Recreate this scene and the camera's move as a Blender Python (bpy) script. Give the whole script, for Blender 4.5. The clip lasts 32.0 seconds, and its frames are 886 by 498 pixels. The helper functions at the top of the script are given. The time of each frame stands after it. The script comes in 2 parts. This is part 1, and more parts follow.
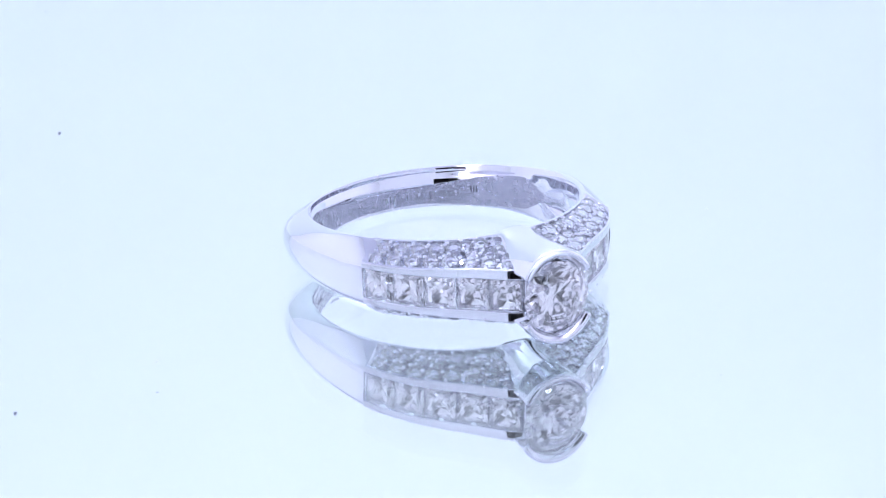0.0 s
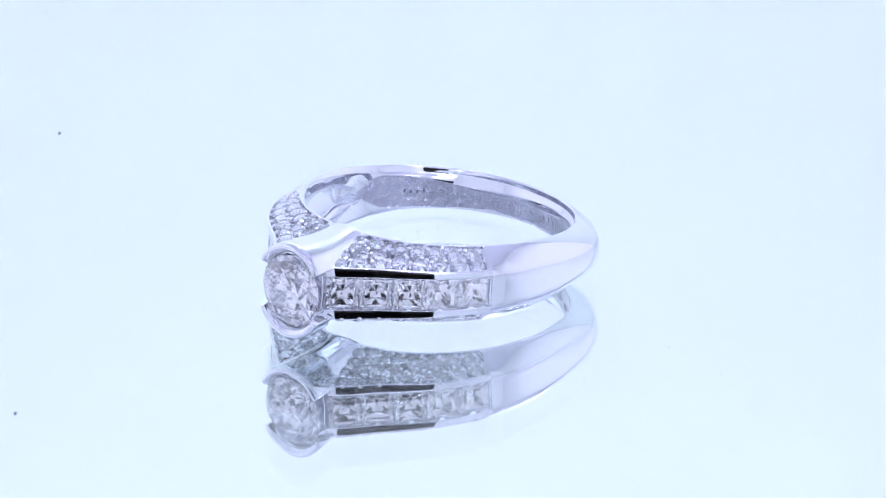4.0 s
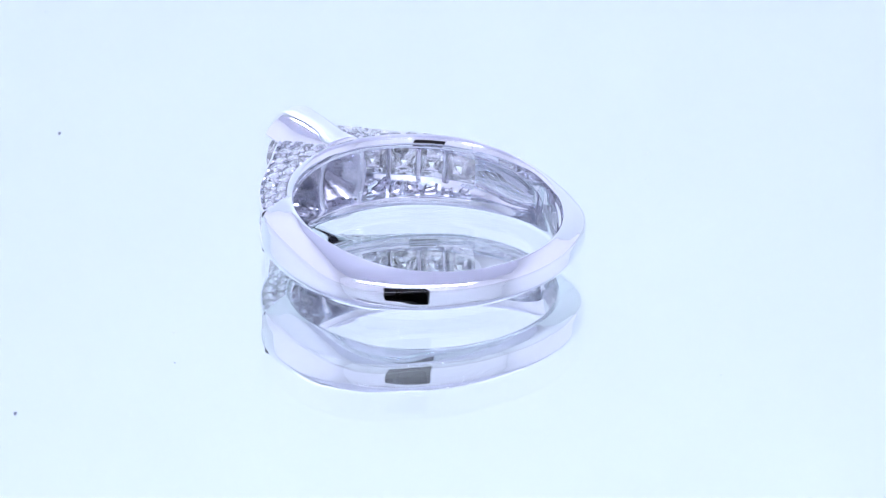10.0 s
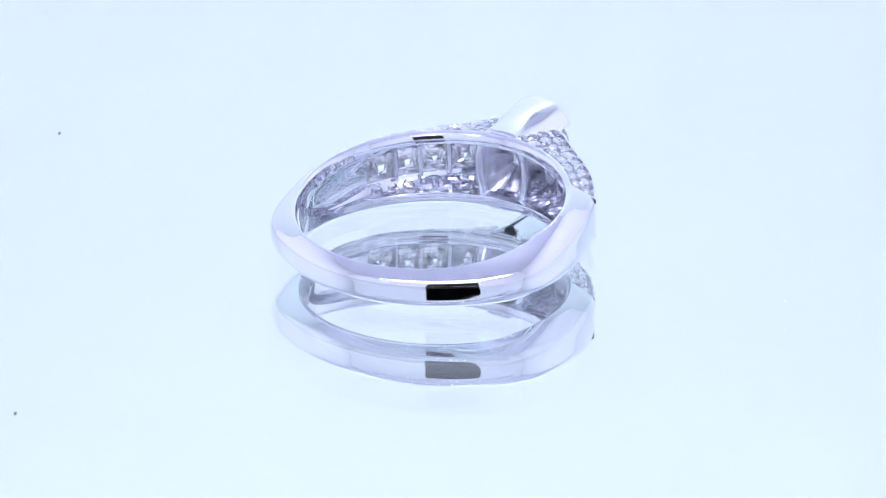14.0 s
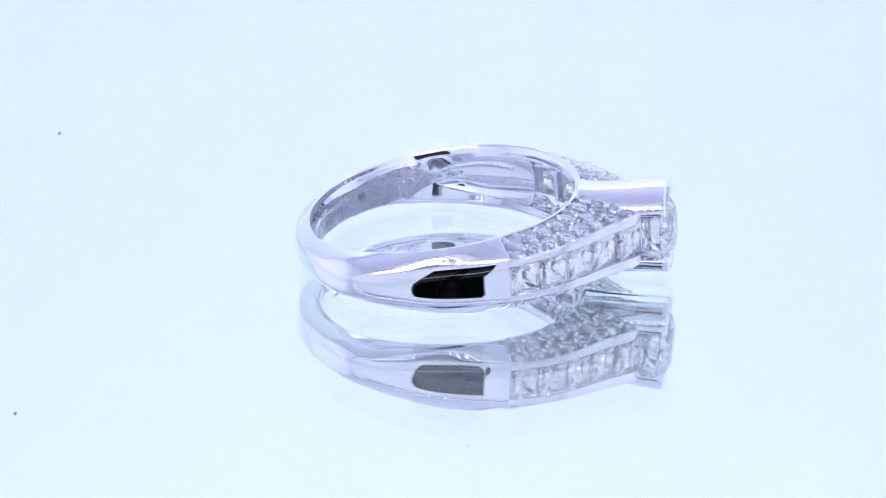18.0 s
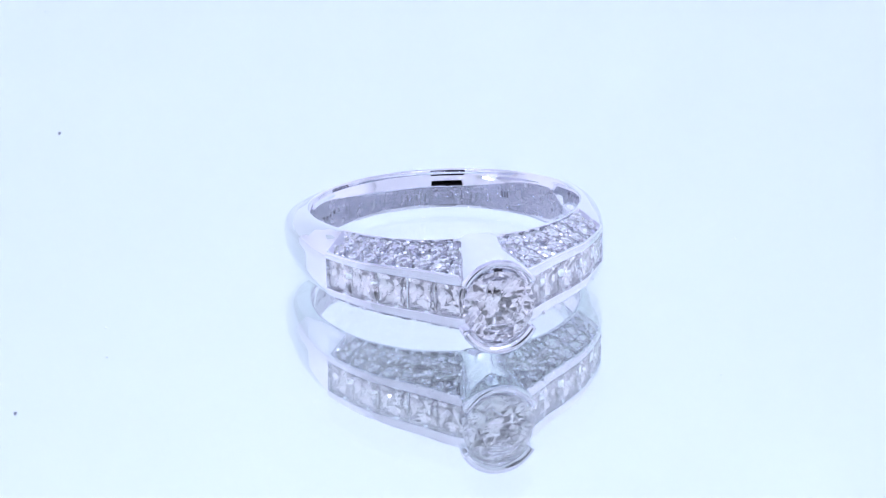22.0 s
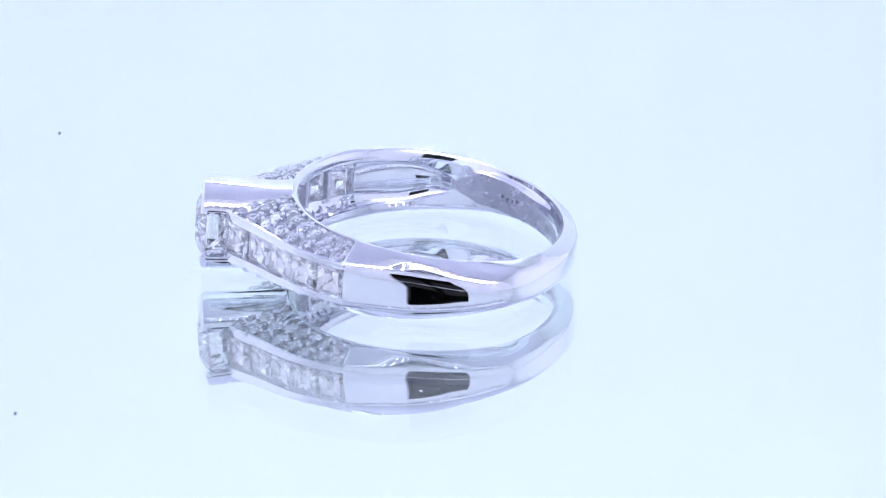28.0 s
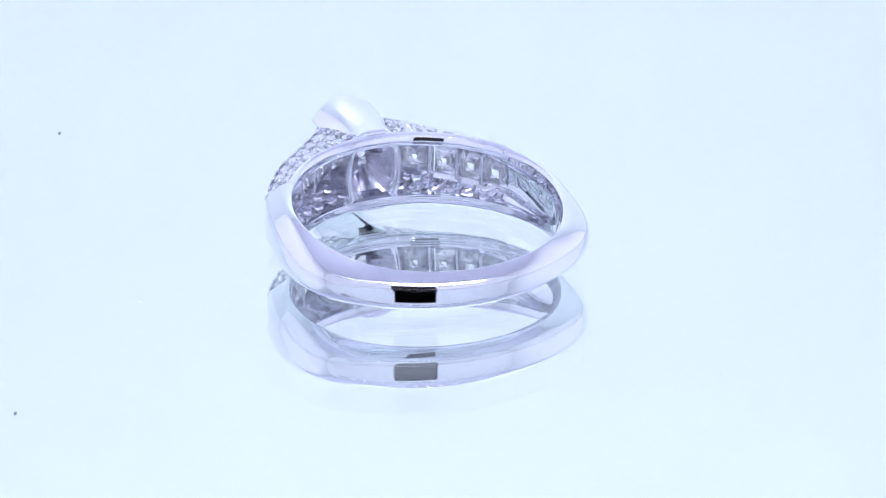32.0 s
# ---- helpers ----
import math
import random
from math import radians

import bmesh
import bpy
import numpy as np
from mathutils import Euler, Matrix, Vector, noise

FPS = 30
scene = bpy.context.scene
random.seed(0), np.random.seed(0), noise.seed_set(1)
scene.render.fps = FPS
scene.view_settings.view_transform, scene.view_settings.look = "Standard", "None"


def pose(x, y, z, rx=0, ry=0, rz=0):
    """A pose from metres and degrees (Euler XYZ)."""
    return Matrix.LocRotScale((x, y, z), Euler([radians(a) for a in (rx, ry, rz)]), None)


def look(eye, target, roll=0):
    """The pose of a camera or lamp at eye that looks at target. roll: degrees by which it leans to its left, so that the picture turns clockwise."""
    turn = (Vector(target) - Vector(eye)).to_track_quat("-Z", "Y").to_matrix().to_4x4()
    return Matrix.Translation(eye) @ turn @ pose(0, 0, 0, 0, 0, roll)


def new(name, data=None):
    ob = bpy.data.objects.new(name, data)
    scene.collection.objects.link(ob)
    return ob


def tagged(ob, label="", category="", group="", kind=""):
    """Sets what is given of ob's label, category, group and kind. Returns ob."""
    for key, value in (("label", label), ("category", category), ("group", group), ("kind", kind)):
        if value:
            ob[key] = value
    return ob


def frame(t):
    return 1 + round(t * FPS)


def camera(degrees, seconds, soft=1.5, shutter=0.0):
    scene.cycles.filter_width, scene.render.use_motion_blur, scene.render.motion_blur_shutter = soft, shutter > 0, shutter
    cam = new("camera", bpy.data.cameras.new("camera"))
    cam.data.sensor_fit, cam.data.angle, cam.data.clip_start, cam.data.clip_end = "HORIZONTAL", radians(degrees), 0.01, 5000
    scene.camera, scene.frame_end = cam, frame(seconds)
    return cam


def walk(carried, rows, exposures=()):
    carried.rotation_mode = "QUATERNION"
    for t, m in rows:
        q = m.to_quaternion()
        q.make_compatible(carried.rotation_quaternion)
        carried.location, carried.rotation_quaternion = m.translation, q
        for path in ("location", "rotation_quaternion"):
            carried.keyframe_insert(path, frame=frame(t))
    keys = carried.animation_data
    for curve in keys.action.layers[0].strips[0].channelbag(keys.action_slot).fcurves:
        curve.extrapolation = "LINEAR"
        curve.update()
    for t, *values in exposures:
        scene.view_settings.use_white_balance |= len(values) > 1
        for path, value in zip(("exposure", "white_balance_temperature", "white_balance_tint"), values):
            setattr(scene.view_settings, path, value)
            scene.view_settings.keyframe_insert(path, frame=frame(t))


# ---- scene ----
MM = 0.001
SECONDS = 32.0
PERIOD = 21.105          # seconds for one turn of the turntable
FACING = 22.9            # the moment when the head of the ring faces the lens

# ---- camera: a long lens on a stand, looking down at the turntable ----
PITCH = radians(23.5)
DIST = 296.3 * MM
AXIS_SHIFT = 0.46 * MM
EYE = Vector((AXIS_SHIFT, -DIST * math.cos(PITCH), 0.83 * MM + DIST * math.sin(PITCH)))
AIM = EYE + Vector((0, math.cos(PITCH), -math.sin(PITCH)))
cam = camera(11.2, SECONDS, soft=1.2)
walk(cam, [(0, look(EYE, AIM, -0.2)), (SECONDS, look(EYE, AIM, -0.2))], exposures=[(0, 0.0), (SECONDS, 0.0)])

# ---- light: a dim room outside, and the LED rows inside the white box ----
LED_STRENGTH = 1205.0
LED_COLOUR = (0.712, 0.733, 1.0)
scene.cycles.max_bounces = scene.cycles.transmission_bounces = scene.cycles.glossy_bounces = 24
world = bpy.data.worlds.new("dim_room")
scene.world = world
world.use_nodes = True
world.node_tree.nodes["Background"].inputs[0].default_value = (0.02, 0.02, 0.026, 1)
world.node_tree.nodes["Background"].inputs[1].default_value = 1.0


# ---- materials ----
def material(name, colour, rough=0.5, metal=0.0, **more):
    m = bpy.data.materials.new(name)
    m.use_nodes = True
    p = m.node_tree.nodes["Principled BSDF"]
    p.inputs["Base Color"].default_value = (*colour, 1)
    p.inputs["Roughness"].default_value = rough
    p.inputs["Metallic"].default_value = metal
    for key, value in more.items():
        p.inputs[key.replace("_", " ")].default_value = value
    return m


def vary(m, low, high, scale, socket="Roughness", detail=4.0):
    """Noise between two values on one socket."""
    t = m.node_tree
    p = t.nodes["Principled BSDF"]
    co = t.nodes.new("ShaderNodeTexCoord")
    n = t.nodes.new("ShaderNodeTexNoise")
    n.inputs["Scale"].default_value, n.inputs["Detail"].default_value = scale, detail
    r = t.nodes.new("ShaderNodeMapRange")
    r.inputs["To Min"].default_value, r.inputs["To Max"].default_value = low, high
    t.links.new(co.outputs["Object"], n.inputs["Vector"])
    t.links.new(n.outputs["Fac"], r.inputs["Value"])
    t.links.new(r.outputs["Result"], p.inputs[socket])
    return m


def bump(m, scale, strength, distance, detail=5.0):
    t = m.node_tree
    p = t.nodes["Principled BSDF"]
    co = t.nodes.new("ShaderNodeTexCoord")
    n = t.nodes.new("ShaderNodeTexNoise")
    n.inputs["Scale"].default_value, n.inputs["Detail"].default_value = scale, detail
    b = t.nodes.new("ShaderNodeBump")
    b.inputs["Strength"].default_value, b.inputs["Distance"].default_value = strength, distance
    t.links.new(co.outputs["Object"], n.inputs["Vector"])
    t.links.new(n.outputs["Fac"], b.inputs["Height"])
    t.links.new(b.outputs["Normal"], p.inputs["Normal"])
    return m


GOLD = vary(material("white_gold_polished", (0.87, 0.885, 0.925), 0.02, 1.0), 0.008, 0.026, 900.0)
bump(GOLD, 130.0, 1.0, 0.000016, 1.0)
GOLD_INNER = vary(material("white_gold_cast_shaded", (0.67, 0.67, 0.73), 0.2, 1.0), 0.10, 0.30, 1500.0)
DIAMOND = material("diamond", (1.0, 1.0, 1.0), 0.0, 0.0, IOR=2.42, Transmission_Weight=1.0)
GLASS = material("mirror_glass", (0.975, 1.0, 0.99), 0.0, 0.0, IOR=1.5, Transmission_Weight=1.0)
SILVERING = material("silvering", (0.92, 0.945, 0.94), 0.0, 1.0)
WHITE_WALL = bump(vary(material("white_box_wall", (0.82, 0.82, 0.83), 0.6), 0.5, 0.75, 40.0), 300.0, 0.1, 0.0003)
LAVENDER_WALL = bump(vary(material("pale_lavender_panel", (0.78, 0.78, 0.88), 0.6), 0.5, 0.75, 40.0), 300.0, 0.1, 0.0003)
CYAN_WALL = bump(vary(material("pale_cyan_back_panel", (0.77, 0.84, 0.80), 0.6), 0.5, 0.75, 40.0), 300.0, 0.1, 0.0003)
BLACK = vary(material("black_plastic", (0.012, 0.012, 0.014), 0.5), 0.4, 0.6, 200.0)
LENS_GLASS = material("dark_lens_glass", (0.01, 0.01, 0.016), 0.05)
BOARD = vary(material("white_circuit_board", (0.45, 0.45, 0.50), 0.5), 0.4, 0.6, 300.0)
DUST = material("dust", (0.13, 0.14, 0.19), 0.9)
ENGRAVED = bump(vary(material("white_gold_engraved", (0.60, 0.60, 0.67), 0.28, 1.0), 0.14, 0.36, 1800.0), 2200.0, 0.9, 0.00016)
DARK_MARK = material("dark_mark", (0.06, 0.06, 0.08), 0.5)
FAINT = material("faint_dust", (0.40, 0.44, 0.54), 0.9)
LINT = material("pale_lint", (0.62, 0.64, 0.70), 0.9)
LED = bpy.data.materials.new("led_glow")
LED.use_nodes = True
LED.node_tree.nodes.clear()
_em, _out = LED.node_tree.nodes.new("ShaderNodeEmission"), LED.node_tree.nodes.new("ShaderNodeOutputMaterial")
_em.inputs[0].default_value, _em.inputs[1].default_value = (*LED_COLOUR, 1), LED_STRENGTH
LED.node_tree.links.new(_em.outputs[0], _out.inputs[0])


# ---- mesh helpers ----
def mesh_of(name, bm, mat, smooth=False):
    bmesh.ops.recalc_face_normals(bm, faces=bm.faces)
    me = bpy.data.meshes.new(name)
    bm.to_mesh(me)
    bm.free()
    me.materials.append(mat)
    me.polygons.foreach_set("use_smooth", [smooth] * len(me.polygons))
    return me


def part(name, bm, mat, parent=None, label="", smooth=False):
    ob = new(name, mesh_of(name, bm, mat, smooth))
    ob.parent = parent
    if label:
        ob["label"] = label
    return ob


def box(bm, lo, hi, bevel=0.0):
    """A box between two corners, its edges bevelled."""
    lo, hi = Vector(lo), Vector(hi)
    made = bmesh.ops.create_cube(bm, size=1.0)["verts"]
    for v in made:
        v.co = Vector([(a + b) / 2 + c * (b - a) for a, b, c in zip(lo, hi, v.co)])
    if bevel:
        edges = list({e for v in made for e in v.link_edges})
        bmesh.ops.bevel(bm, geom=edges, offset=bevel, segments=2, affect="EDGES", profile=0.5)
    return bm


def lathe(bm, profile, n):
    """A closed profile of (radius, z) turned round z."""
    rings = [[bm.verts.new((r * math.cos(2 * math.pi * k / n), r * math.sin(2 * math.pi * k / n), z)) for k in range(n)] for r, z in profile]
    for a, b in zip(rings, rings[1:]):
        for k in range(n):
            bm.faces.new((a[k], a[(k + 1) % n], b[(k + 1) % n], b[k]))
    bm.faces.new(rings[0])
    bm.faces.new(rings[-1])
    return bm


# ---- the white light box ----
BX, BY0, BY1, BZ0, BZ1, WT = 0.185, -0.090, 0.170, -0.030, 0.220, 0.004
OPEN_X, OPEN_Z0, OPEN_Z1 = 0.0220, 0.0010, 0.0560


def setting(name, bm, label, mat=WHITE_WALL):
    return tagged(part(name, bm, mat), label, "wall", kind="structure")


setting("wall_back", box(bmesh.new(), (-BX, BY1, BZ0), (BX, BY1 + WT, BZ1)), "matt pale cyan back wall of the light box", CYAN_WALL)
setting("wall_left", box(bmesh.new(), (-BX - WT, BY0, BZ0), (-BX, BY1, BZ1)), "matt white side wall of the light box")
setting("wall_right", box(bmesh.new(), (BX, BY0, BZ0), (BX + WT, BY1, BZ1)), "matt white side wall of the light box")
tagged(setting("ceiling", box(bmesh.new(), (-BX - WT, BY0 - WT, BZ1), (BX + WT, BY1 + WT, BZ1 + WT)), "matt pale lavender top of the light box", LAVENDER_WALL), category="ceiling")
tagged(setting("floor", box(bmesh.new(), (-BX - WT, BY0 - WT, BZ0 - WT), (BX + WT, BY1 + WT, BZ0)), "matt white floor of the light box"), category="floor")
bm = bmesh.new()
box(bm, (-BX - WT, BY0 - WT, BZ0), (-OPEN_X, BY0, BZ1))
box(bm, (OPEN_X, BY0 - WT, BZ0), (BX + WT, BY0, BZ1))
box(bm, (-OPEN_X, BY0 - WT, BZ0), (OPEN_X, BY0, OPEN_Z0))
box(bm, (-OPEN_X, BY0 - WT, OPEN_Z1), (OPEN_X, BY0, BZ1))
setting("wall_front", bm, "matt white front wall with a viewing opening")


# ---- LED strips under the ceiling, towards the front ----
def led_strip(y, z, count, span, rows, tilt):
    strip = tagged(new("led_strip"), "long strip of white LEDs under the light box top", "LED strip", "strips of the light box")
    strip.matrix_basis = pose(0, y, z, tilt)
    wide = 0.008 * rows + 0.004
    # unseen side lips, added to keep LED light off the panels beside the strip
    for edge in (-1, 1):
        part("lip", box(bmesh.new(), (-span / 2 - 0.004, edge * (wide / 2 + 0.0006) - 0.0006, -0.0050), (span / 2 + 0.004, edge * (wide / 2 + 0.0006) + 0.0006, 0.0016), 0.0003), BOARD, strip)
    board = part("board", box(bmesh.new(), (-span / 2 - 0.004, -wide / 2, 0), (span / 2 + 0.004, wide / 2, 0.0016), 0.0004), BOARD, strip)
    me = mesh_of("led", lathe(bmesh.new(), [(0.0008, 0.0), (0.0010, -0.0004), (0.0010, -0.0008), (0.00075, -0.0010)], 12), BOARD)
    me.materials.append(LED)
    for f in me.polygons:
        f.material_index = 1 if f.normal.z < -0.9 and f.center.z < -0.0008 else 0
    for j in range(rows):
        for k in range(count):
            ob = new("led", me)
            ob.parent = board
            ob.location = ((k + 0.5) / count * span - span / 2, (j - (rows - 1) / 2) * 0.008, 0.0)
    return strip


led_strip(BY0 + 0.011, 0.106, 29, 0.20, 2, 62)
led_strip(BY1 - 0.016, BZ1 - 0.011, 29, 0.20, 2, -30)

# ---- the turntable: clear glass over silvering, on a white drum ----
table = tagged(new("turntable"), "round turntable with a mirrored glass top", "turntable")
DISC_R = 0.086
GLASS_T = 2.9 * MM
plate = part("glass_plate", lathe(bmesh.new(), [(DISC_R - 0.0006, -GLASS_T - 0.0003), (DISC_R, -GLASS_T + 0.0003), (DISC_R, -0.0004), (DISC_R - 0.0004, 0.0)], 128), GLASS, table, "clear greenish glass plate")
part("silvering", lathe(bmesh.new(), [(DISC_R - 0.001, -GLASS_T - 0.0002), (DISC_R - 0.001, -GLASS_T)], 128), SILVERING, plate, "mirror silvering under the glass")
part("drum", lathe(bmesh.new(), [(0.074, -0.030), (0.076, -0.029), (0.076, -0.006), (0.074, -GLASS_T - 0.0004)], 96), WHITE_WALL, table, "white plastic drum")

# ---- the camera outside the opening ----
device = tagged(new("camera_device"), "black camera with a short lens before the box opening", "camera")
device.matrix_basis = look(EYE, AIM)
part("body", box(bmesh.new(), (-0.070, -0.045, 0.030), (0.070, 0.045, 0.070), 0.004), BLACK, device)
bm = bmesh.new()
n = 48
prof = [(0.020, 0.012), (0.026, 0.012), (0.027, 0.014), (0.027, 0.031), (0.020, 0.031)]
rings = [[bm.verts.new((r * math.cos(2 * math.pi * k / n), r * math.sin(2 * math.pi * k / n), z)) for k in range(n)] for r, z in prof]
for a, b in zip(rings, rings[1:] + rings[:1]):
    for k in range(n):
        bm.faces.new((a[k], a[(k + 1) % n], b[(k + 1) % n], b[k]))
barrel = part("lens_barrel", bm, BLACK, device)
part("front_element", lathe(bmesh.new(), [(0.0195, 0.018), (0.0195, 0.016), (0.012, 0.0145), (0.004, 0.0140)], 40), LENS_GLASS, barrel, "dark glossy front lens")

part("column", box(bmesh.new(), (-0.012, -0.170, 0.040), (0.012, -0.046, 0.062), 0.003), BLACK, device, "black camera stand")
top = part("ground", box(bmesh.new(), (-0.9, -0.9, -0.074), (0.9, 0.6, BZ0 - WT)), WHITE_WALL)
tagged(top, "plain pale table top under the light box", "table top", kind="structure")

# ---- the ring ----
RI = 8.63                # inner radius, millimetres
HOLLOW = 103.0           # degrees from the head to the end of the hollow inside
CHANNEL = 58.2           # degrees from the head to the end of the stone channel
PROFILE = {              # degrees from the head: outer radius, half height of the outer face, half height of the rim, lip
    0: (13.7, 1.8, 2.74, 0.45), 8: (13.55, 1.8, 2.74, 0.45), 20: (12.2, 1.72, 2.69, 0.45), 30: (11.62, 1.63, 2.66, 0.45), 40: (11.28, 1.52, 2.63, 0.45),
    48: (11.0, 1.45, 2.60, 0.45), 58: (10.74, 1.38, 2.55, 0.45), 68: (10.45, 1.25, 2.46, 0.42), 78: (10.25, 1.12, 2.34, 0.38), 88: (10.24, 1.0, 2.2, 0.34),
    98: (10.37, 0.92, 2.05, 0.31), 108: (10.57, 0.84, 1.87, 0.3), 118: (10.65, 0.79, 1.69, 0.3), 128: (10.45, 0.77, 1.55, 0.36), 140: (10.07, 0.76, 1.46, 0.44),
    155: (9.82, 0.74, 1.40, 0.48), 168: (9.69, 0.73, 1.37, 0.48), 180: (9.66, 0.73, 1.36, 0.48)}


def ramp(x, a, b):
    u = min(1.0, max(0.0, (x - a) / (b - a)))
    return u * u * (3 - 2 * u)


def inner(deg):
    """Inner radius: the hole is a little flattened at the back."""
    return RI - 0.34 * ramp(abs((deg + 180) % 360 - 180), 115, 175)


def section(deg):
    """Outer radius, outer half height, rim half height and lip at an angle from the head."""
    a = abs((deg + 180) % 360 - 180)
    ks = sorted(PROFILE)
    for i in range(len(ks) - 1):
        if ks[i] <= a <= ks[i + 1]:
            break
    def at(j):
        if j < 0:
            return -ks[-j], PROFILE[ks[-j]]
        if j >= len(ks):
            return 360 - ks[2 * len(ks) - 2 - j], PROFILE[ks[2 * len(ks) - 2 - j]]
        return ks[j], PROFILE[ks[j]]
    (x0, p0), (x1, p1), (x2, p2), (x3, p3) = (at(i + d) for d in (-1, 0, 1, 2))
    u = (a - x1) / (x2 - x1)
    out = []
    for q0, q1, q2, q3 in zip(p0, p1, p2, p3):
        m1 = (q2 - q0) / (x2 - x0) * (x2 - x1)
        m2 = (q3 - q1) / (x3 - x1) * (x2 - x1)
        out.append((2 * u**3 - 3 * u**2 + 1) * q1 + (u**3 - 2 * u**2 + u) * m1 + (3 * u**2 - 2 * u**3) * q2 + (u**3 - u**2) * m2)
    return out


def around(deg, r, z):
    """A place in the ring's space: degrees from the head, radius and height in millimetres."""
    a = radians(deg)
    return Vector((r * math.sin(a), -r * math.cos(a), z)) * MM


def rounded(points, n=4):
    """A closed outline of (r, z, radius), its corners turned into arcs."""
    out = []
    for i, (r, z, rad) in enumerate(points):
        p = Vector((r, z))
        a, b = Vector(points[i - 1][:2]) - p, Vector(points[(i + 1) % len(points)][:2]) - p
        la, lb = a.length, b.length
        d = min(rad, 0.45 * la, 0.45 * lb)
        a, b = a / max(la, 1e-9), b / max(lb, 1e-9)
        for k in range(n + 1):
            u = k / n
            out.append(p + a * d * (1 - u) ** 2 + b * d * u**2)
    return out


def sweep(bm, outline, start, end, step, cap=True):
    """Sweeps outline(deg), a closed list of (r, z), round the ring."""
    n = max(2, round((end - start) / step))
    rows = []
    for i in range(n + 1):
        deg = start + (end - start) * i / n
        rows.append([bm.verts.new(around(deg, p[0], p[1])) for p in outline(deg)])
    m = len(rows[0])
    for a, b in zip(rows, rows[1:]):
        for k in range(m):
            bm.faces.new((a[k], a[(k + 1) % m], b[(k + 1) % m], b[k]))
    if cap:
        for row in (rows[0], rows[-1]):
            bm.faces.new([bm.verts.new(v.co) for v in row])
    return bm


def weighted(ob):
    ob.modifiers.new("normals", "WEIGHTED_NORMAL").weight = 80
    return ob


def strip_half(a):
    """Half height of the rough engraved strip inside the band."""
    return 0.30 + 0.80 * ramp(a, 101, 115) - 0.54 * ramp(a, 124, 166)


def strip_shift(a):
    """The strip lies lower towards the back."""
    return -0.45 * ramp(a, 108, 160)


def shank_outline(deg):
    ro, ho, hi, lip = section(deg)
    ri = inner(deg)
    a = abs((deg + 180) % 360 - 180)
    # the hollow under the stones ends in an oval; past it lies a narrow engraved flat
    deep = 0.001 + 0.8 * (ro - ri - 1.0) * ramp(HOLLOW - a, 0, 14)
    wide = hi - 0.85
    hollow = max(0.04, wide * math.sqrt(max(0.0, 1 - (max(0.0, a - 76) / (HOLLOW - 76)) ** 2)))
    sink = strip_shift(a)
    flat = strip_half(a)
    w = max(hollow + 0.03, flat) if a < 118 else flat
    bulge = 0.002 + 0.15 * ramp(a, 62, 88) * (1 - ramp(a, 118, 138))
    soft = 0.48 + 0.2 * ramp(a, 60, 74) * (1 - ramp(a, 118, 150))
    back = ramp(a, 100, 140)
    corner = ramp(a, 80, 104) * (1 - ramp(a, 124, 142))
    p, q = Vector((ri + lip, hi)), Vector((ro - 0.10 * corner, ho))
    along = (q - p).normalized()
    mid = p + (q - p) * (0.28 + 0.22 * corner) + Vector((-along.y, along.x)) * bulge
    bevel = Vector((ri + 0.08 + 0.22 * back, hi - 0.45 + 0.03 * back))
    top = [(ri, w + sink, 0.12), ((ri + bevel.x) / 2 - 0.045 * back, (w + sink + bevel.y) / 2, 0.4), (bevel.x, bevel.y, 0.3 - 0.22 * back), (ri + 0.17 + 0.19 * back, hi - 0.17 + 0.09 * back, 0.16 - 0.1 * back), (p.x, p.y, 0.22 - 0.1 * back), (mid.x, mid.y, 0.9), (q.x, q.y, soft)]
    bottom = [(r, -z, d) for r, z, d in reversed(top)]
    bottom[6] = (ri, -w + sink, 0.12)
    bottom[4] = (ri + 0.08 - 0.05 * back, -(hi - 0.45 + 0.32 * back), 0.3 - 0.2 * back)
    bottom[5] = ((ri + bottom[4][0]) / 2, (-w + sink + bottom[4][1]) / 2, 0.3)
    bottom[3] = (ri + 0.17 - 0.08 * back, -(hi - 0.17 + 0.08 * back), 0.15 - 0.08 * back)
    groove = [(ri, -hollow + sink, 0.02)]
    for k in range(1, 8):
        u = math.pi * k / 8
        groove.append((ri + deep * math.sin(u) ** 0.8, -hollow * math.cos(u) + sink, 0.5))
    groove.append((ri, hollow + sink, 0.02))
    return rounded(top + [(ro + 0.004 + 0.056 * corner, 0.0, 0.6)] + bottom + groove)


def stone_half(deg):
    return 1.14 - 0.13 * min(1.0, abs(deg) / CHANNEL)


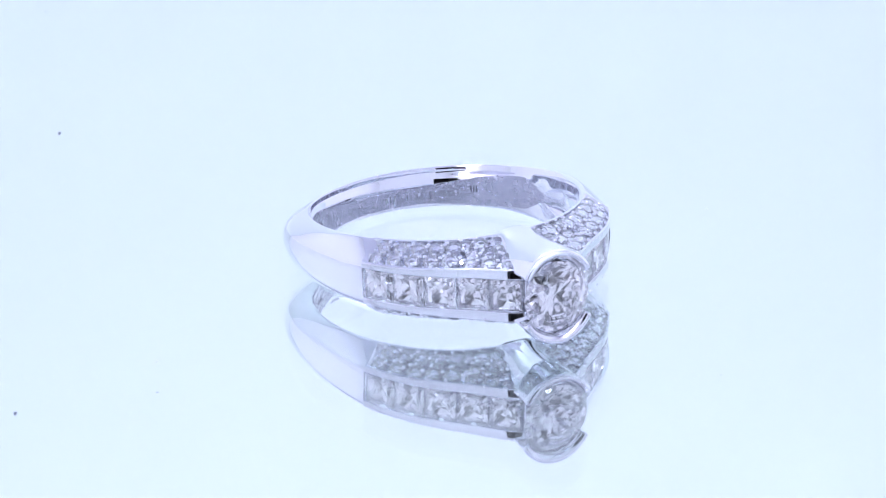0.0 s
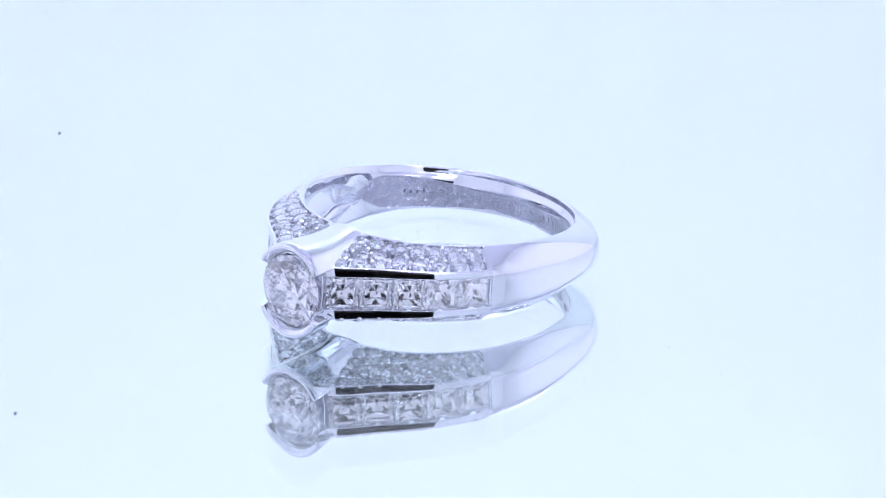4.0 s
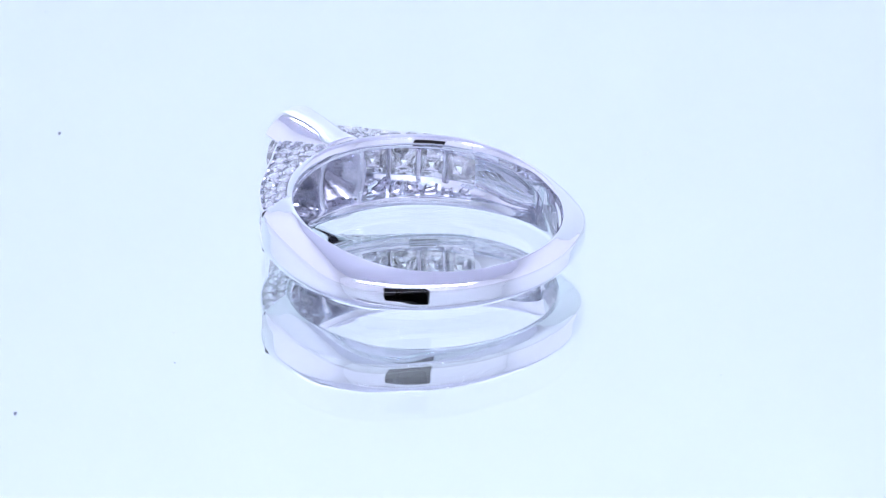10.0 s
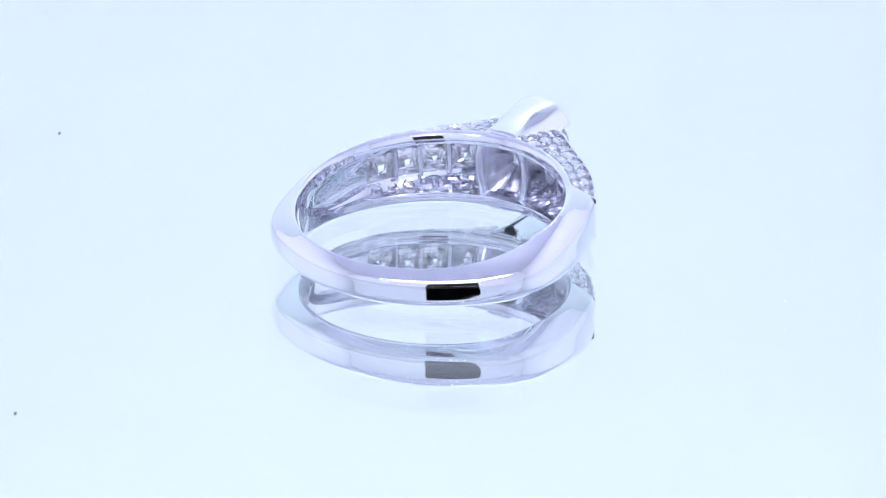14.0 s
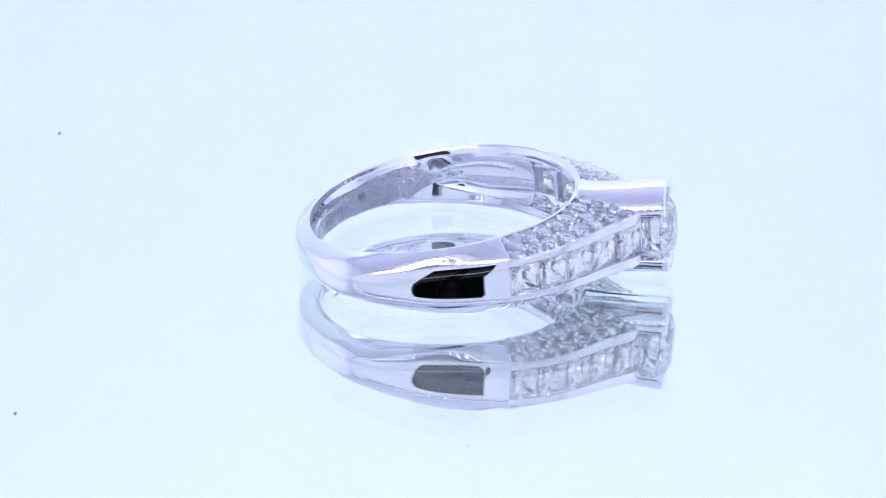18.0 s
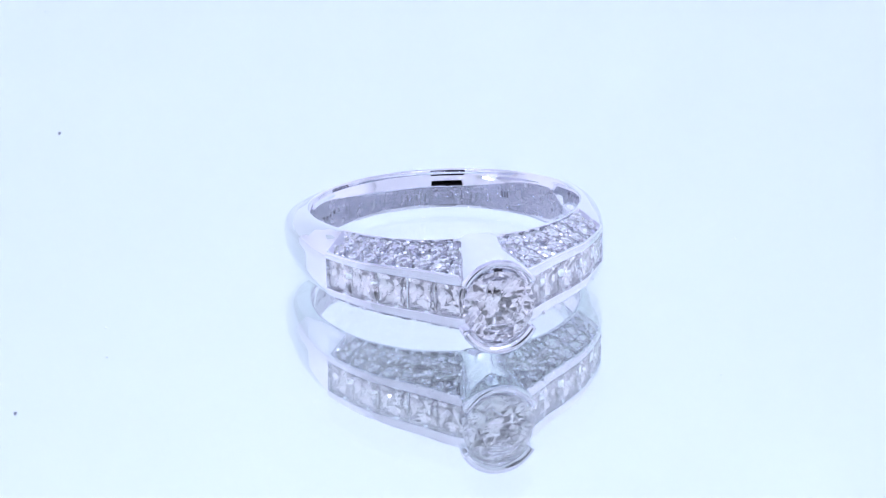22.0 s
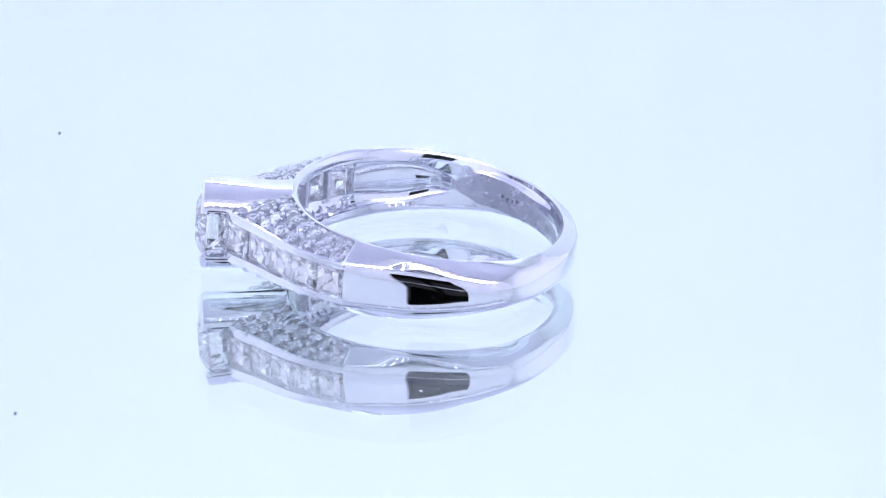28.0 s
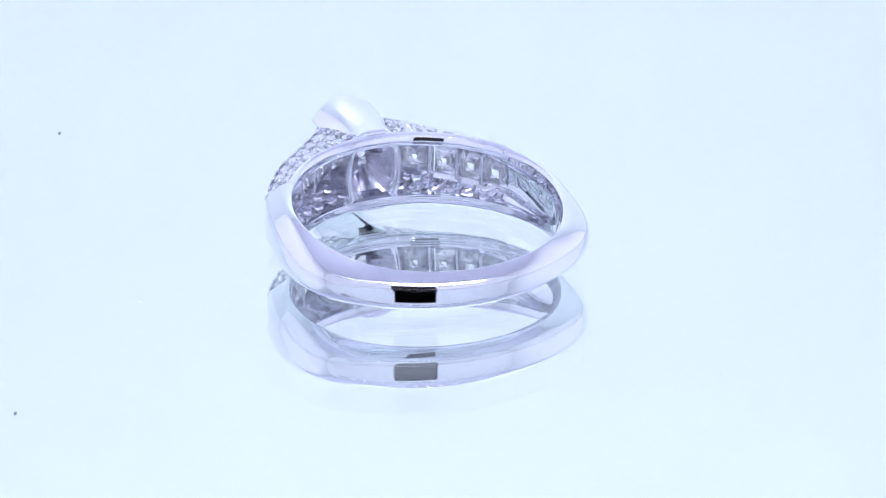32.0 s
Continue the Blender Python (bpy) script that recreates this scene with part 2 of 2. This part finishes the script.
def shoulder_outline(sign):
    def outline(deg):
        ro, ho, hi, lip = section(deg)
        a = abs(deg)
        hs = stone_half(deg)
        sunk = 0.40 * ramp(a, 8, 10) * ramp(CHANNEL - 1.5 - a, 0, 0.6)
        lean = 0.052 * math.cos(radians(deg)) * sign
        p, q = Vector((RI + lip, hi)), Vector((ro + lean * ho, ho))
        along = (q - p).normalized()
        inward = Vector((along.y, -along.x)) if along.y < 0 else Vector((-along.y, along.x))
        if inward.x > 0 or inward.y > 0:
            inward = -inward
        rim0, rim1 = p + along * 0.10, q - along * 0.16
        pts = [(RI, hi - 0.85, 0.12), (RI + 0.05, hi - 0.45, 0.2), (RI + 0.16, hi - 0.16, 0.15), (p.x, p.y, 0.2), (rim0.x, rim0.y, 0.03)]
        s0, s1 = rim0 + along * 0.12 + inward * (sunk + 0.002), rim1 - along * 0.12 + inward * (sunk + 0.002)
        pts += [(s0.x, s0.y, 0.05), (s1.x, s1.y, 0.05), (rim1.x, rim1.y, 0.03), (q.x, ho, 0.10), (ro + lean * hs, hs, 0.07), (ro - 1.25, hs - 0.12, 0.1)]
        k = min(hs + 0.25, hi - 0.9)
        pts += [(max(ro - 1.45, RI + 0.9), k, 0.1), (RI + 0.75, hi - 0.9, 0.15)]
        return [(r, sign * z) for r, z in (v[:2] for v in rounded(pts, 3))]
    return outline


ring = tagged(new("diamond_ring"), "polished white gold ring set with clear diamonds, lying on its side", "ring")
TURN = -2.1
TILT = 3.8
RING_POSE = pose(0.50 * MM, -0.42 * MM, 2.22 * MM, 0, 0, TURN) @ pose(0, 0, 0, -TILT)
shank = weighted(part("shank", sweep(bmesh.new(), shank_outline, CHANNEL, 360 - CHANNEL, 0.6), GOLD, ring, "polished tapering band", True))
shank.data.materials.append(ENGRAVED)
for f in shank.data.polygons:
    x, y, z = f.center / MM
    away = abs(math.degrees(math.atan2(x, -y)))
    if away > HOLLOW - 1 and abs(z - strip_shift(away)) < strip_half(away) + 0.02 and math.hypot(x, y) < inner(away) + 0.03:
        f.material_index = 1
weighted(part("shoulder", sweep(bmesh.new(), shoulder_outline(1), -CHANNEL, CHANNEL, 1.0), GOLD, ring, smooth=True))
weighted(part("shoulder", sweep(bmesh.new(), shoulder_outline(-1), -CHANNEL, CHANNEL, 1.0), GOLD, ring, smooth=True))


# ---- cut stones ----
def brilliant(radius):
    """A round brilliant, its girdle at z = 0 and its table up, in millimetres times MM."""
    R, rt, hc, hp, g = 1.0, 0.56, 0.31, 0.86, 0.03
    pts = []
    for k in range(8):
        a, b = k * math.pi / 4, (k + 0.5) * math.pi / 4
        pts.append((rt * math.cos(a), rt * math.sin(a), hc))
        rk = 0.80
        zk = hc * (R - rk * math.cos(math.pi / 8)) / (R - rt)
        pts.append((rk * math.cos(b), rk * math.sin(b), zk * 1.02))
        rl = 0.24
        pts.append((rl * math.cos(b), rl * math.sin(b), -g - (hp - g) * (1 - rl * math.cos(math.pi / 8) / R) * 1.005))
    for k in range(16):
        a = k * math.pi / 8
        for z in (0.0, -g):
            pts.append((R * math.cos(a), R * math.sin(a), z))
    pts.append((0, 0, -hp))
    bm = bmesh.new()
    for p in pts:
        bm.verts.new(Vector(p) * radius * MM)
    bmesh.ops.convex_hull(bm, input=bm.verts)
    return bm


def princess():
    """A square cut stone of half width 1, its girdle at z = 0."""
    pts = [(x, y, z) for x in (-1, 1) for y in (-1, 1) for z in (0.0, -0.05)]
    pts += [(x * 0.68, y * 0.68, 0.22) for x in (-1, 1) for y in (-1, 1)]
    pts += [(x * 0.72, y * 0.72, -0.50) for x, y in ((0, 1), (0, -1), (1, 0), (-1, 0))]
    pts += [(x * 0.40, y * 0.40, -0.93) for x, y in ((0, 1), (0, -1), (1, 0), (-1, 0))]
    pts += [(x * 0.53, y * 0.53, -0.71) for x in (-1, 1) for y in (-1, 1)]
    pts += [(x, y, -0.31) for a, b in ((0.87, 0.46), (0.46, 0.87)) for x in (-a, a) for y in (-b, b)]
    pts += [(x, y, 0.12) for a, b in ((0.86, 0.62), (0.62, 0.86)) for x in (-a, a) for y in (-b, b)]
    pts += [(0.80, 0, 0.16), (-0.80, 0, 0.16), (0, 0.80, 0.16), (0, -0.80, 0.16), (0, 0, -1.30)]
    bm = bmesh.new()
    for p in pts:
        bm.verts.new(Vector(p) * MM)
    bmesh.ops.convex_hull(bm, input=bm.verts)
    return bm


def facing(normal, up):
    """A turn that lays z along normal and y near up."""
    z = normal.normalized()
    x = up.cross(z).normalized()
    return Matrix((x, z.cross(x), z)).transposed().to_4x4()


UP = Vector((0, 0, 1))


def outer_path(deg):
    return around(deg, section(deg)[0], 0)


# five square stones on each side of the head, in a channel between the two shoulders
square = mesh_of("square_diamond", princess(), DIAMOND)
samples = [8.0 + 0.1 * k for k in range(int((CHANNEL - 8.0) / 0.1))]
lengths = [0.0]
for a, b in zip(samples, samples[1:]):
    lengths.append(lengths[-1] + (outer_path(b) - outer_path(a)).length)


def angle_at(length):
    for a, l in zip(samples, lengths):
        if l >= length:
            return a
    return samples[-1]


STONES = 5
for side in (-1, 1):
    for k in range(STONES):
        deg = angle_at(lengths[-1] * (k + 0.5) / STONES) * side
        tangent = outer_path(deg + 1) - outer_path(deg - 1)
        normal = tangent.cross(UP).normalized()
        ob = new("square_diamond", square)
        ob.parent = ring
        half = lengths[-1] / STONES / 2 * 0.975 / MM
        place = outer_path(deg) - normal * 0.34 * MM
        ob.matrix_basis = Matrix.Translation(place) @ facing(normal, UP) @ Matrix.Diagonal((half, stone_half(deg) * 1.0, (half + 1) / 2, 1))
        ob["label"] = "square cut clear diamond"
    for k in range(STONES):
        deg = angle_at(lengths[-1] * k / STONES) * side
        tangent = outer_path(deg + 1) - outer_path(deg - 1)
        normal = tangent.cross(UP).normalized()
        hs = stone_half(deg) + 0.05
        bar = part("gallery_bar", box(bmesh.new(), (-0.16 * MM, -hs * MM, -0.3 * MM), (0.16 * MM, hs * MM, 0.3 * MM), 0.08 * MM), GOLD_INNER, ring)
        bar.matrix_basis = Matrix.Translation(outer_path(deg) - normal * 1.35 * MM) @ facing(normal, UP)

def head_width(y):
    """The head is narrower than it is tall, most of all at its neck."""
    return 0.67 + 0.21 * ramp(y, 9.0, 12.6)


# small round stones set between beads on the four sloping shoulders
PAVE_R = 0.63
pave = mesh_of("pave_diamond", brilliant(PAVE_R), DIAMOND)
bead_bm = bmesh.new()
bmesh.ops.create_uvsphere(bead_bm, u_segments=8, v_segments=6, radius=0.165 * MM)
bead = mesh_of("bead", bead_bm, GOLD, True)


def slope(deg, d):
    """A place on the sloping shoulder, d millimetres from its outer edge, and the slope's width."""
    ro, ho, hi, lip = section(deg)
    p, q = Vector((RI + lip, hi)), Vector((ro, ho))
    c = q + (p - q) * (d / (p - q).length)
    return around(deg, c.x, c.y), (p - q).length


cup = mesh_of("stone_seat", lathe(bmesh.new(), [(0.26 * MM, 0.02 * MM), (0.34 * MM, 0.16 * MM), (0.46 * MM, 0.08 * MM), (0.56 * MM, -0.3 * MM)], 9), GOLD_INNER)
PITCH_PAVE = 1.24        # millimetres from stone to stone
degs = [8.0 + 0.1 * k for k in range(int((CHANNEL - 4.4 - 8.0) / 0.1))]
gone = [0.0]
for a, b in zip(degs, degs[1:]):
    gone.append(gone[-1] + (slope(b, 1.0)[0] - slope(a, 1.0)[0]).length / MM)
columns = int(gone[-1] / PITCH_PAVE) + 1
for side in (-1, 1):
    for col in range(columns):
        want = gone[-1] - col * PITCH_PAVE
        deg0 = degs[min(range(len(degs)), key=lambda i: abs(gone[i] - want))]
        width = slope(deg0, 1.0)[1] - 0.34
        many = max(2, round(width / 1.12))
        for row in range(many):
            v = (row + 0.5) / many
            d = 0.20 + width * v
            deg = deg0 - (1.6 if row % 2 else 0.0)
            place = slope(deg * side, d)[0]
            if math.hypot(place.x / head_width(-place.y / MM), place.z) < 2.9 * MM:
                continue
            size = min(1.0, width / many / 2 / PAVE_R * 1.02)
            ahead, across = slope((deg + 0.5) * side, d)[0], slope(deg * side, d + 0.2)[0]
            normal = (ahead - place).cross(across - place).normalized()
            if normal.z < 0:
                normal = -normal
            for sign in (-1, 1):
                here, up = (place - normal * 0.10 * MM), normal.copy()
                here.z, up.z = here.z * sign, up.z * sign
                m = facing(up, Vector((0, -1, 0.3)))
                ob = new("pave_diamond", pave)
                ob.parent = ring
                ob.matrix_basis = Matrix.Translation(here) @ m @ pose(0, 0, 0, random.uniform(-4, 4), random.uniform(-4, 4), random.uniform(0, 45)) @ Matrix.Scale(size, 4)
                for q in range(3):
                    a = radians(35 + 120 * q + random.uniform(-12, 12))
                    ob = new("bead", bead)
                    ob.parent = ring
                    ob.matrix_basis = Matrix.Translation(here + m.to_3x3() @ Vector((math.cos(a), math.sin(a), 0.04)) * 0.64 * size * MM)

# the backs of the small seats, studding the walls of the gallery
for side in (-1, 1):
    for sign in (-1, 1):
        for row in range(2):
            for k in range(7):
                deg = (12 + 7.0 * k + 3.6 * row) * side
                ro, ho, hi, lip = section(deg)
                a = Vector((RI + 0.75, hi - 0.9))
                b = Vector((max(ro - 1.45, RI + 0.9), min(stone_half(deg) + 0.25, hi - 0.9)))
                wall_wide = (b - a).length
                if wall_wide < 0.9 and row:
                    continue
                c = a + (b - a) * (0.25 + 0.5 * row if wall_wide > 0.9 else 0.5)
                ob = new("stone_seat", cup)
                ob.parent = ring
                inward = (around(deg, -0.35, -0.94)).normalized()
                inward.z *= sign
                ob.matrix_basis = Matrix.Translation(around(deg, c.x, c.y * sign)) @ facing(inward, Vector((0, -1, 0.2))) @ pose(0, 0, 0, random.uniform(-14, 14), random.uniform(-14, 14), random.uniform(0, 40)) @ Matrix.Diagonal((random.uniform(0.9, 1.35), random.uniform(0.6, 0.95), 1, 1))

# the head: two half-moon walls that hold the large round stone
TIP, NECK, NOTCH = 14.95, 9.02, 13.3
bm = bmesh.new()
n = 160
rows = []
for k in range(n):
    a = 2 * math.pi * k / n
    reach = ramp(abs(math.sin(a)), 0.40, 0.53)
    tip = NOTCH + (TIP - NOTCH) * reach
    def wall(r, y):
        c = math.cos(a)
        x = r * head_width(y) * (1 - 0.42 * (1 - reach) * ramp(y, 9.4, 11.2)) * math.copysign(abs(c) ** (1 - 0.4 * (1 - ramp(y, NECK, 12.0))), c)
        return bm.verts.new(Vector((x, -y, r * math.sin(a))) * MM)
    cone = lambda y: 2.88 + (3.2 - 2.88) * (y - NECK) / (TIP - NECK) + 0.12 * (1 - ramp(y, NECK, 10.4))
    rows.append([wall(2.3, NECK + 0.03), wall(cone(NECK) - 0.15, NECK), wall(cone(NECK), NECK + 0.12), wall(cone(NECK + 0.3), NECK + 0.3), wall(cone(NECK + 0.5), NECK + 0.5), wall(cone(NECK + 0.75), NECK + 0.75), wall(cone(NECK + 1.1), NECK + 1.1), wall(cone(11.0), 11.0), wall(cone(12.0), 12.0), wall(cone(12.6), 12.6), wall(cone(tip - 0.45), tip - 0.45), wall(cone(tip) - 0.04, tip - 0.22), wall(cone(tip) - 0.13, tip - 0.07),
                 wall(cone(tip) - 0.26, tip), wall(cone(tip) - 0.44, tip - 0.08), wall(2.46, tip - 0.34), wall(2.40, 13.0), wall(0.95, 11.9), wall(0.62, 11.6)]
                + [wall(0.70 + 0.31 * ((j + 1) // 2), 11.3 - 0.44 * (j // 2) - 0.10 * (j % 2)) for j in range(10)])
for a, b in zip(rows, rows[1:] + rows[:1]):
    for k in range(len(a)):
        j = (k + 1) % len(a)
        bm.faces.new((a[k], a[j], b[j], b[k]))
bezel = weighted(part("bezel", bm, GOLD, ring, "two half-moon walls round the centre stone", True))
# the recess inside the head takes a darker gold, its shade put into the colour
bezel.data.materials.append(GOLD_INNER)
for f in bezel.data.polygons:
    x, y, z = f.center / MM
    if (-y < 11.95 and math.hypot(x / head_width(-y), z) < 2.45) or (abs(z) < 1.25 and -y < 12.6):
        f.material_index = 1
stone = part("centre_diamond", brilliant(2.32), DIAMOND, ring, "large round clear diamond")
stone.matrix_basis = Matrix.Translation((0, -14.58 * MM, 0)) @ pose(0, 0, 0, 90, 0, 0)

# worn stamped marks inside the back of the band, and dark blocks at its sides
def stamp(deg, z, wide, tall, mat, label=""):
    ob = part("stamped_mark", box(bmesh.new(), (-wide / 2 * MM, -tall / 2 * MM, -0.06 * MM), (wide / 2 * MM, tall / 2 * MM, 0.045 * MM), 0.02 * MM), mat, ring, label)
    ob.matrix_basis = Matrix.Translation(around(deg, inner(deg) + 0.004, z)) @ facing(around(deg, -1, 0), UP) @ pose(0, 0, 0, 0, 0, random.uniform(-5, 5))


for k in range(34):
    deg = 146 + 2.15 * k + random.uniform(-0.4, 0.4)
    if k in (5, 12, 13, 20, 27):
        continue
    tall = random.uniform(0.46, 0.7)
    mat = random.choice((GOLD, GOLD_INNER, GOLD_INNER))
    stamp(deg, strip_shift(abs((deg + 180) % 360 - 180)) + random.uniform(-0.04, 0.04), random.uniform(0.09, 0.18), tall, mat)
    if k % 3 == 0:
        stamp(deg + 1.0, strip_shift(abs((deg + 180) % 360 - 180)) + tall * random.choice((-0.45, 0.0, 0.45)), 0.22, 0.07, mat)
for k in range(3):
    stamp(137.3 + 1.3 * k, -0.12, 0.07, 0.42, DARK_MARK, "small dark mark inside the band")
# dark blocks stand in for a tiny hole, its shade put into their colour
for k in range(4):
    stamp(226 + 2.9 * k, random.uniform(-0.25, 0.0), 0.12, 0.22, DARK_MARK, "small dark mark inside the band")

ring.matrix_basis = RING_POSE


# ---- specks: lint that lies on the glass and turns with it, and small marks on the back wall ----
def speck(size, mat, long=1.0):
    bm = bmesh.new()
    bmesh.ops.create_icosphere(bm, subdivisions=2, radius=size)
    for v in bm.verts:
        v.co.x *= long
        v.co *= 1 + 0.35 * noise.noise(v.co / size * 1.3)
    return mesh_of("dust_speck", bm, mat, True)


LINT_PLACES = ((20.0, -2.0, 0.05, 2.4), (-23.0, -4.6, 0.055, 2.4))
lint = []
for x, y, size, long in LINT_PLACES:
    ob = new("dust_speck", speck(size * MM, LINT, long))
    tagged(ob, "tiny pale speck of lint on the mirrored turntable", "dust", "specks on the turntable")
    lint.append((ob, pose(x * MM, y * MM, size * 0.6 * MM, 0, 0, 40 * x)))
    ob.matrix_basis = lint[-1][1]
for x, z, size in ((-45.91, 90.23, 0.20), (-39.92, 57.77, 0.17), (-40.82, 44.24, 0.13), (-22.29, 45.37, 0.13), (11.22, 47.33, 0.12), (-26.57, 73.72, 0.12), (30.47, 85.98, 0.13), (-21.74, 50.74, 0.09), (-38.42, 59.38, 0.09)):
    ob = new("wall_speck", speck(size * MM, DUST if size > 0.15 else FAINT))
    ob.matrix_basis = pose(x * MM, BY1 - size * 0.5 * MM, z * MM)
    tagged(ob, "tiny dark speck stuck to the pale back wall" if size > 0.15 else "faint grey speck stuck to the pale back wall", "speck", "specks on the wall")


# ---- what turns ----
def motions():
    def turned(t):
        return pose(0, 0, 0, 0, 0, -360.0 * (t - FACING) / PERIOD)
    times = [k * 1.0 for k in range(int(SECONDS) + 1)]
    walk(table, [(t, turned(t)) for t in times])
    walk(ring, [(t, turned(t) @ RING_POSE) for t in times])
    for ob, rest in lint:
        walk(ob, [(t, turned(t) @ rest) for t in times])


motions()
